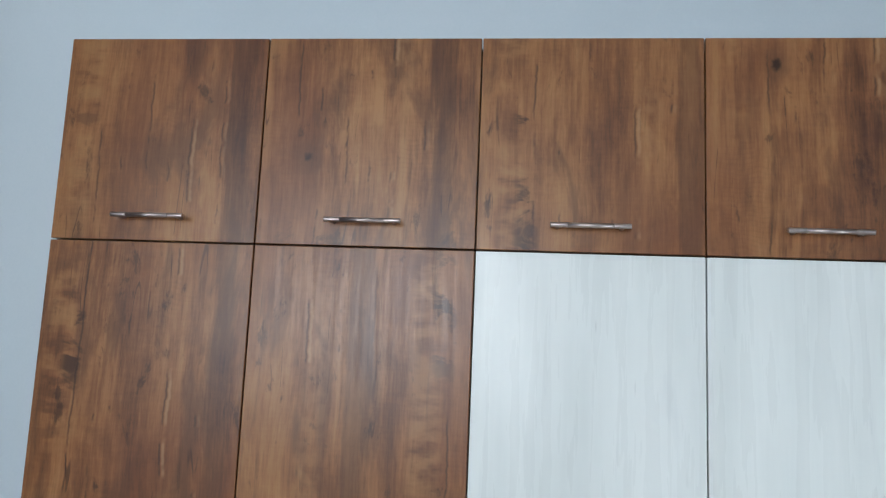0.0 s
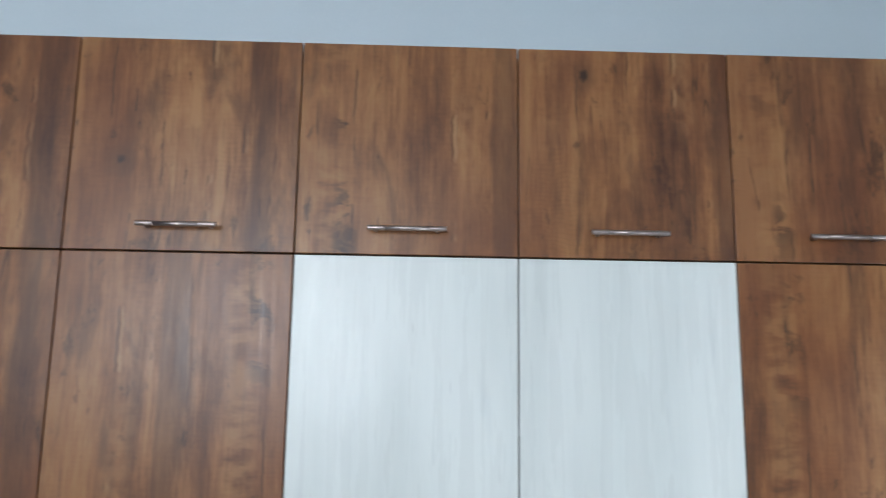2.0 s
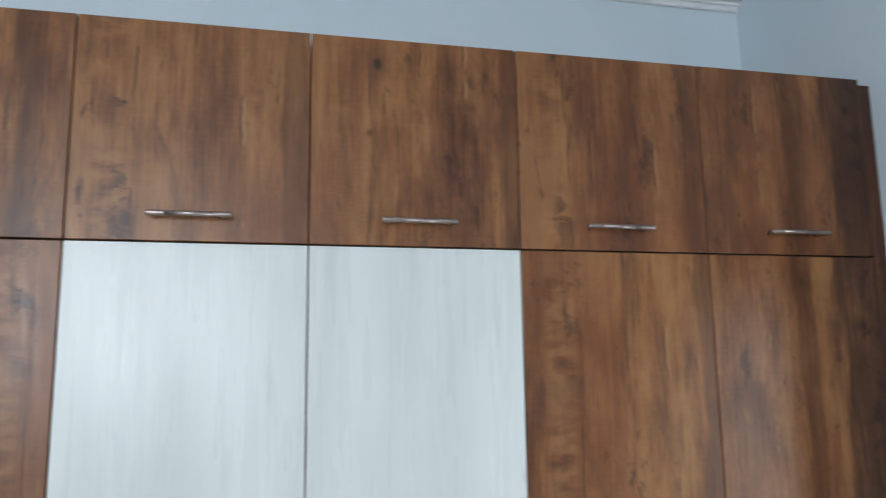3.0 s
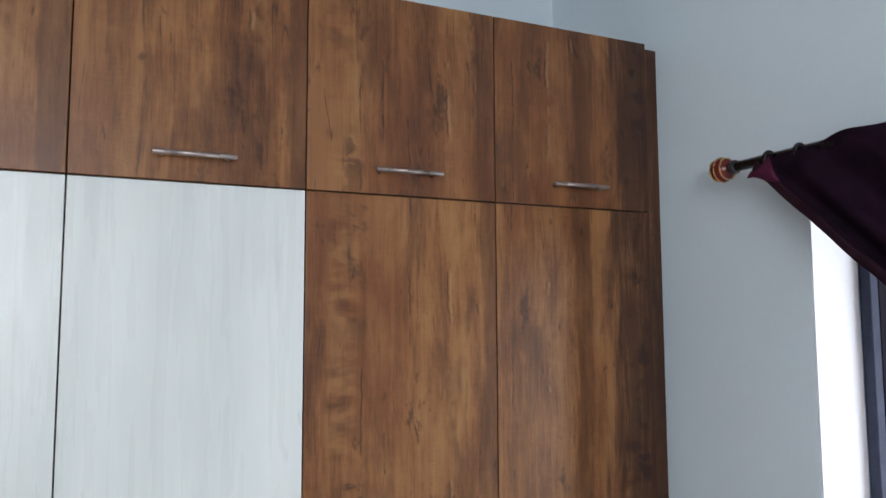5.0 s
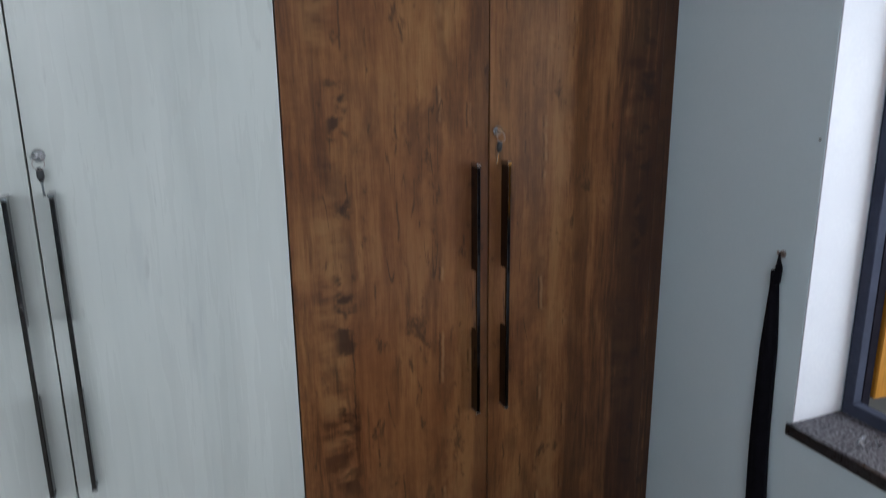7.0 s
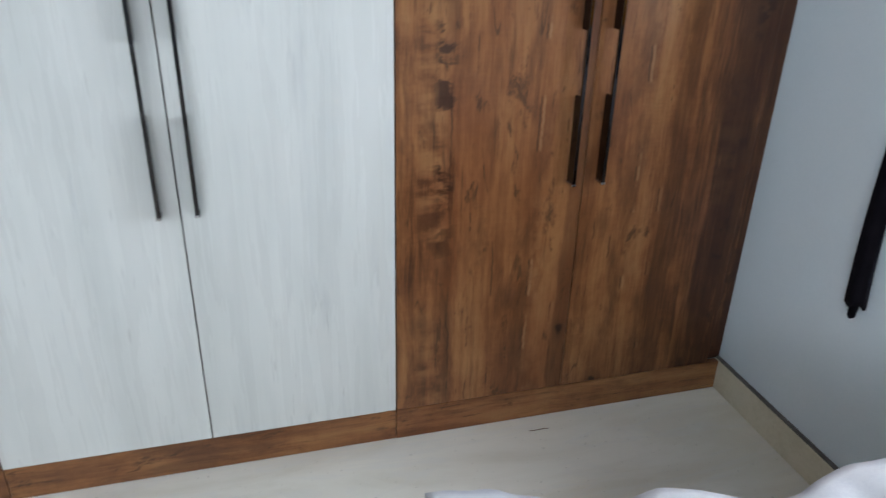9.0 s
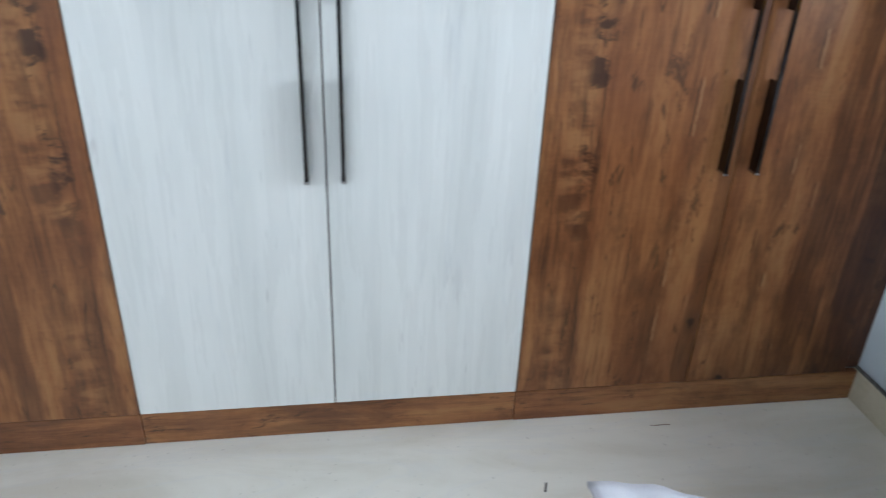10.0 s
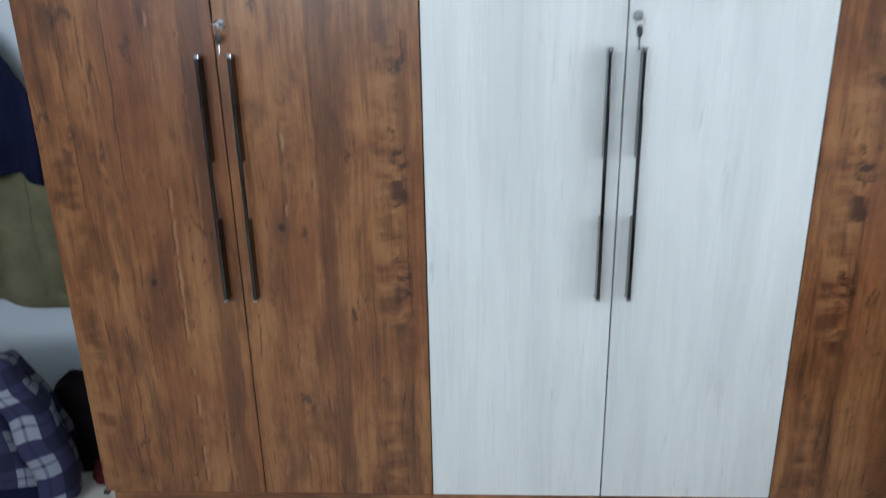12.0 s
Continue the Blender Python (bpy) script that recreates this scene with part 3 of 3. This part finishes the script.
part("frame_head", box((0, W1, ZH - 0.036), (0.026, W0, ZH), 0.002), FRAME, win)
part("frame_sill", box((0, W1, 0.0008), (0.026, W0, 0.036), 0.002), FRAME, win)


# black strips that stand in for the shadow between frame and shutter
for ya, yb in ((W0 - 0.0262, W0), (W1, W1 + 0.0262)):
    part("rebate", box((0.0265, ya, 0.0005), (0.052, yb, ZH), 0.002), GAP_SHADE, win, "black strip standing in for the gap's shadow")


def shutter(name, hinge_y, turn, width, label):
    """A panelled wooden casement; origin at its hinge, the leaf runs outwards."""
    leaf = part(name, box((0, -0.017, 0), (0.062, 0.017, 1.236), 0.003), SASH, win, label, (0.056, hinge_y, 0.039))
    leaf.rotation_euler = (0, 0, radians(turn))
    part("stile", box((width - 0.062, -0.017, 0), (width, 0.017, 1.236), 0.003), SASH, leaf)
    for za, zb in ((0.0, 0.075), (0.60, 0.655), (1.165, 1.236)):
        part("rail", box((0.0622, -0.0165, za), (width - 0.0622, 0.0165, zb), 0.003), SASH, leaf)
    for za, zb in ((0.0755, 0.5995), (0.6555, 1.1645)):
        part("panel", add_box(box((0.0625, -0.006, za), (width - 0.0625, 0.006, zb)), (0.085, -0.011, za + 0.022), (width - 0.085, 0.011, zb - 0.022), 0.004), SASH, leaf)
    return leaf


left_leaf = shutter("shutter", W0 - 0.016, -4, 0.52, "varnished orange-brown wooden shutter standing open")
shutter("shutter", W1 + 0.016, 4, 0.52, "varnished orange-brown wooden shutter standing open")
peg = tube([(0.085, -0.018, 0.60), (0.085, -0.030, 0.60), (0.085, -0.036, 0.60)], [0.006, 0.009, 0.005], 12)
part("peg", peg, REVEAL, left_leaf, "small white peg", smooth=True)

tagged(part("window_sill", box((2.858, -1.636, 0.7472), (3.0055, -0.4445, 0.757), 0.0015), GRANITE), "grey speckled granite window sill with a black front edge", "sill", kind="structure")
part("sill_edge", box((2.850, -1.650, 0.731), (2.8578, -0.4400, 0.7566), 0.001), ROD, bpy.data.objects["window_sill"], "polished black front edge")

# frame for the added fill opening; no window is known there
fill_frame = thing("added_fill_frame", (FILL_OPENING[0], YS - 0.09, FILL_OPENING[2]), "plain slate-painted frame added round the unseen fill light opening", "window", kind="structure")
RW, RH = FILL_OPENING[1] - FILL_OPENING[0], FILL_OPENING[3] - FILL_OPENING[2]
for xa in (0, RW / 2 - 0.015, RW - 0.03):
    part("frame_jamb", box((xa, 0, 0.03), (xa + 0.03, 0.05, RH - 0.03), 0.002), FRAME, fill_frame)
part("frame_head", box((0, 0, RH - 0.03), (RW, 0.05, RH), 0.002), FRAME, fill_frame)
part("frame_sill", box((0, 0, 0), (RW, 0.05, 0.03), 0.002), FRAME, fill_frame)

# ground far below and out to the horizon
structure("ground", box((-300, -300, -3.3), (300, 300, -3.2)), mottled("earth", (0.16, 0.14, 0.10), (0.24, 0.21, 0.16), 0.3, 0.9, 5, 0.2), "plain bare earth outside the house")

# ---- curtain rod and curtain ----
RX, RZ = 2.777, 2.157
rod = thing("curtain_rod", (RX, -0.325, RZ), "black curtain rod with a red and gold ball finial", "curtain rod")
part("pole", tube([(0, 0.012, 0), (0, -1.42, 0)], 0.0115, 16), ROD, rod, smooth=True)
for y, s in ((0.030, 1), (-1.44, -1)):
    ball = bmesh.new()
    bmesh.ops.create_uvsphere(ball, u_segments=24, v_segments=16, radius=0.0275)
    ob = part("finial", ball, RED, rod, "glossy red ball finial", (0, y, 0), True)
    for k in (-0.55, 0.0, 0.55):
        r = 0.0276 * math.cos(k)
        pts = [(r * math.cos(i * math.pi / 12), 0.0276 * math.sin(k), r * math.sin(i * math.pi / 12)) for i in range(25)]
        part("gold_band", tube(pts, 0.0021, 6), GOLD, ob, "thin gold band", smooth=True)
    part("collar", tube([(0, -s * 0.025, 0), (0, -s * 0.028, 0), (0, -s * 0.040, 0), (0, -s * 0.043, 0)], [0.012, 0.0155, 0.0155, 0.012], 16), ROD, ob, smooth=True)
for y in (-0.20, -1.30):
    bm = tube([(0, y, -0.002), (0.02, y, -0.012), (XR - RX - 0.004, y, -0.012)], 0.006, 10)
    add_tube(bm, [(XR - RX - 0.005, y, -0.012), (XR - RX, y, -0.012)], 0.022, 16)
    part("bracket", bm, ROD, rod, smooth=True)

curtain = thing("curtain", (RX, -0.39, RZ), "dark aubergine curtain drawn aside in a diagonal swag on the rod", "curtain")


def swag(u, v):
    """The curtain falls from the rod and is drawn aside; u across the pleats, v down."""
    top = Vector((0.0, -0.015 - 1.30 * u, -0.010 + 0.020 * min(1, u / 0.16) + 0.014 * min(1, u / 0.5)))
    end = Vector((0.030, -1.14 - 0.10 * u, -1.00 - 0.04 * u))
    p = top.lerp(end, v)
    p.z += -0.020 * math.sin(math.pi * v) * (1 - u) + 0.003 * (1 - v) * math.sin(u * 52)
    fold = (1 - 0.65 * v) * 0.026
    p.x += fold * math.sin(u * 62 + 2.0 * rough(u * 5, v * 3)) * min(1.0, 0.16 + v * 5) - 0.013 * (1 - v)
    p.y += 0.012 * rough(u * 14, v * 9, 3.0)
    p.z += 0.010 * rough(u * 17, v * 8, 8.0) * min(1, v * 5)
    return p


part("panel", cloth(swag, 110, 34, 0.003), VELVET, curtain, smooth=True)
part("hem", cloth(lambda u, v: swag(0.0, v) + Vector((-0.004 + 0.003 * math.sin(v * 30), 0.003 + 0.012 * (u - 0.5), 0.006 - 0.014 * u + 0.004 * rough(v * 16, u))), 3, 44, 0.004), LINING, curtain, "maroon turned hem", smooth=True)
FLAP_TIP, FLAP_A, FLAP_B = Vector((-0.012, 0.014, -0.034)), Vector((-0.016, -0.050, 0.004)), Vector((-0.018, -0.075, -0.055))
part("hem_corner", cloth(lambda u, v: FLAP_TIP.lerp(FLAP_A.lerp(FLAP_B, v), u) + Vector((-0.006 * math.sin(v * math.pi) * u, 0, 0.004 * math.sin(u * 6))), 8, 6, 0.004), FLAP, curtain, "maroon turned corner", smooth=True)
for y in (-0.036, -0.112):
    pts = [(0.0155 * math.cos(i * math.pi / 10), y, 0.0155 * math.sin(i * math.pi / 10) - 0.001) for i in range(21)]
    part("ring", tube(pts, 0.0042, 8), ROD, curtain, "black curtain ring", smooth=True)

# strap on its hook
hook = thing("wall_hook", (XR, -0.377, 1.112), "small steel wall hook beside the window", "hook")
part("plate", tube([(0, 0, 0), (-0.003, 0, 0)], 0.008, 14), STEEL, hook, smooth=True)
part("arm", tube([(-0.002, 0, 0), (-0.012, 0, -0.001), (-0.016, 0, 0.004), (-0.016, 0, 0.009)], 0.0022, 8), STEEL, hook, smooth=True)


def strap_shape(u, v):
    w = 0.005 + 0.013 * min(1, v * 3.2) ** 0.8 + 0.009 * v
    return (XR - 0.016 + 0.004 * math.sin(v * 6) + 0.004 * abs(u - 0.5) * 2 + 0.002 * math.sin(u * 9), -0.371 - 0.015 * v - (u - 0.5) * 2 * w + 0.004 * math.sin(v * 4.5), 1.076 - 0.576 * v - 0.008 * math.sin(u * 6) * v)


strap = thing("curtain_tieback", (XR, -0.377, 1.112), "black ribbon curtain tieback hanging from a wall hook", "tieback")
TIE = Vector((XR, -0.377, 1.112))
part("ribbon", cloth(lambda u, v: Vector(strap_shape(u, v)) - TIE, 10, 40, 0.009), STRAP, strap, smooth=True)
part("tail", cloth(lambda u, v: Vector((XR - 0.014, -0.390 - (u - 0.5) * (0.024 - 0.010 * v), 0.512 - 0.040 * v - 0.004 * math.sin(u * math.pi))) - TIE, 5, 5, 0.008), STRAP, strap, smooth=True)
part("loop", tube([Vector(p) - TIE for p in ((XR - 0.013, -0.378, 1.050), (XR - 0.015, -0.382, 1.085), (XR - 0.016, -0.382, 1.112), (XR - 0.014, -0.384, 1.085), (XR - 0.012, -0.380, 1.050))], 0.0068, 10), STRAP, strap, smooth=True)

strap.location.y += 0.007
hook.location.y += 0.007

tagged(part("wall_plug", tube([(XR, -0.428, 1.358), (XR - 0.0015, -0.428, 1.358)], 0.0028, 10), GROUT), "tiny dark screw plug in the wall", "screw plug")

# scraps on the sill
for k, (y, x, r) in enumerate(((-0.560, 2.930, 20), (-0.585, 2.945, 70), (-0.575, 2.915, 130))):
    scrap = part("foil_scrap", cloth(lambda u, v: (0.024 * (u - 0.5), 0.005 * (v - 0.5), 0.006 + 0.006 * math.sin(u * 7 + k) + 0.003 * math.sin(v * 5)), 8, 3, 0.001), FOIL, at=(x, y, 0.7564))
    scrap.rotation_euler = (0, 0, radians(r))
    tagged(scrap, "crumpled silver foil scrap on the window sill", "foil scrap", "scraps on the sill")

# ---- bed ----
bed = thing("bed", (2.33, -1.85, 0), "low brown wooden bed with a white mattress", "bed")
part("bed_frame", box((-0.50, -0.98, 0.16), (0.50, 0.88, 0.34), 0.012, 2), BEDWOOD, bed)
for sx in (-0.46, 0.46):
    for sy in (-0.94, 0.84):
        part("leg", box((sx - 0.03, sy - 0.03, 0), (sx + 0.03, sy + 0.03, 0.16), 0.004), BEDWOOD, bed)
part("mattress", box((-0.49, -0.97, 0.34), (0.49, 0.87, 0.545), 0.045, 4), SHEET, bed, smooth=True)


def quilt_shape(u, v):
    x = 1.768 + 1.06 * u
    y = -0.790 - 0.115 * min(1, u * 2.3) + 0.014 * math.sin(u * 26) * u ** 0.4 + 0.03 * max(0, u - 0.45)
    y -= 1.05 * v
    z = 0.580 + 0.020 * min(1, v * 5) + 0.007 * math.sin(u * 23 + 3 * v) + 0.009 * rough(u * 7, v * 6, 2) + 0.014 * math.exp(-((u - 0.60) / 0.14) ** 2)
    z += 0.010 * rough(u * 22, v * 16, 5)
    if u < 0.06:
        z += 0.005 * (1 - u / 0.06) * math.exp(-v * 8)
    return (x + 0.045 * v * (1 - u), y, z)


tagged(part("quilt", cloth(quilt_shape, 90, 70, 0.008), SHEET, smooth=True), "rumpled white cotton quilt spread over the bed", "quilt")

# dropped stub and crumbs on the floor
stub = tagged(part("pencil_lead", tube([(0, 0, 0), (0, 0.027, 0), (0, 0.029, 0)], [0.0022, 0.0022, 0.0012], 8), BLACK, at=(1.917, -0.249, 0.0022)), "thin dark pencil stub lying on the cream floor", "pencil stub")
stub.rotation_euler = (0, 0, radians(-18))
tagged(part("straw", tube([(0, 0, 0), (0.018, -0.003, 0.0008), (0.038, -0.001, 0.0004), (0.055, -0.003, 0)], [0.0007, 0.0010, 0.0010, 0.0006], 6), BEDWOOD, at=(2.251, -0.052, 0.0011)), "thin brown straw lying on the floor", "straw")
for x, y, r in ((0.107, -0.124, 0.0028), (0.160, -0.190, 0.0018), (0.02, -0.21, 0.0021)):
    crumb = bmesh.new()
    bmesh.ops.create_icosphere(crumb, subdivisions=1, radius=r)
    for v in crumb.verts:
        v.co *= 1 + 0.3 * rough(v.co.x * 900, v.co.y * 900, x * 50)
    tagged(part("crumb", crumb, GROUT, at=(x, y, r * 0.8)), "tiny dark crumb on the floor", "crumb", "crumbs on the floor")

# ---- clothes beside the wardrobe ----
peg_hook = thing("coat_hook", (-0.40, YB, 1.40), "small steel coat hook on the wall", "hook")
part("plate", box((-0.012, -0.004, -0.03), (0.012, 0, 0.03), 0.002), STEEL, peg_hook)
part("arm", tube([(0, -0.003, -0.01), (0, -0.05, -0.015), (0, -0.07, 0.0), (0, -0.072, 0.02)], 0.004, 8), STEEL, peg_hook, smooth=True)


def hanging(top, bottom, half, lean, y, seed, folds):
    def shape(u, v):
        spread = half * (0.22 + 0.78 * min(1.0, v * 2.2) ** 0.7)
        x = -0.40 + lean * v + (u - 0.5) * 2 * spread
        z = top + (bottom - top) * v - 0.05 * (1 - v) * abs(u - 0.5) * 2 + 0.020 * math.sin(u * 9 + seed) * v
        yy = y + 0.020 * math.sin(u * folds + seed) * (0.4 + v) + 0.018 * rough(u * 4, v * 5, seed)
        return (x, yy, z)
    return shape


tagged(part("navy_shirt", cloth(hanging(1.415, 0.90, 0.215, -0.015, 0.425, 1.0, 17), 50, 40, 0.012), NAVY, smooth=True), "navy blue cotton shirt hanging from a coat hook", "shirt")
trouser_shape = hanging(1.385, 0.472, 0.232, 0.0, 0.475, 4.0, 13)
trousers = tagged(part("khaki_trousers", cloth(trouser_shape, 50, 50, 0.016), KHAKI, smooth=True), "khaki cotton trousers hanging behind a navy shirt", "trousers")
part("hem", cloth(lambda u, v: Vector(trouser_shape(u, 0.955 + 0.047 * v)) + Vector((0, -0.003, 0)), 50, 4, 0.014), KHAKI, trousers, "doubled khaki hem", smooth=True)
part("seam", tube([Vector(trouser_shape(0.70, k / 30)) + Vector((0, -0.009, 0)) for k in range(8, 30)], 0.0025, 6), KHAKI, trousers, "raised stitched seam", smooth=True)


def heap(cx, cy, rx, ry, height, seed, squash=0.55):
    """A heap of cloth on the floor, with folds running down."""
    def shape(u, v):
        a = u * 2 * math.pi
        r = min(1.0, v) ** squash
        k = 1 + 0.06 * math.sin(a * 7 + seed) * v + 0.05 * rough(math.cos(a) * 2, math.sin(a) * 2, seed + v * 2)
        z = height * (1 - v ** 2.2) + 0.03 * rough(math.cos(a) * 3 * r, math.sin(a) * 3 * r, seed + 5) * (1 - v) + 0.007
        return (cx + rx * r * k * math.cos(a), cy + ry * r * k * math.sin(a), z)
    return shape


tagged(part("navy_bag", cloth(heap(-0.45, 0.12, 0.280, 0.23, 0.42, 2.0), 64, 26, 0.006), NAVY, smooth=True), "slumped navy cloth bag standing on the floor", "bag")


def shirt_drape(u, v):
    """A shirt thrown over the bag, hanging down its side."""
    a = -1.75 + 2.15 * u
    r = (0.10 + 0.90 * min(1.0, v * 1.35) ** 0.55) * (1 - 0.13 * (1 - u))
    k = 1.07 + 0.07 * math.sin(u * 23 + 2 + 2 * v) * v + 0.08 * rough(u * 6, v * 5, 7)
    fall = max(0.0, v - 0.30) / 0.70
    z = 0.450 - 0.43 * fall ** 1.15 + 0.02 * rough(u * 5, v * 5, 4) + 0.25 * (1 - u) ** 1.2 * fall
    return (-0.425 + 0.275 * r * k * math.cos(a), 0.11 + 0.225 * r * k * math.sin(a), z)


checked = thing("checked_shirt", (-0.43, 0.11, 0.0), "navy and white checked shirt thrown over a cloth bag", "shirt")
HEAP = Vector((-0.43, 0.11, 0.0))
part("body", cloth(lambda u, v: Vector(shirt_drape(u, v)) - HEAP, 60, 44, 0.005, (5.5, 4.5)), CHECKED, checked, smooth=True)


def sleeve_drape(u, v):
    """One sleeve that hangs down in front of the body of the shirt."""
    a = -0.62 + 0.62 * u + 0.18 * v
    bulge = 0.035 * math.sin(u * math.pi)
    r = 0.60 + 0.47 * min(1.0, v * 1.4) ** 0.7
    z = 0.475 - 0.44 * v ** 1.4 + 0.015 * rough(u * 3, v * 6, 9)
    return Vector((-0.425 + (0.29 + bulge) * r * math.cos(a), 0.11 + (0.245 + bulge) * r * math.sin(a) + 0.01 * math.sin(v * 17), z)) - HEAP


part("sleeve", cloth(sleeve_drape, 18, 36, 0.006, (1.6, 4.2)), CHECKED, checked, smooth=True)
tagged(part("black_bag", cloth(heap(-0.145, 0.345, 0.165, 0.125, 0.27, 6.0, 0.45), 48, 20, 0.006), BAGCLOTH, smooth=True), "slumped black cloth bag against the wall by the wardrobe", "bag")
tagged(part("dark_red_cloth", cloth(heap(-0.035, 0.200, 0.060, 0.050, 0.070, 3.0), 36, 12, 0.005), MAROON, smooth=True), "crumpled dark red cloth on the floor by the wardrobe", "cloth")
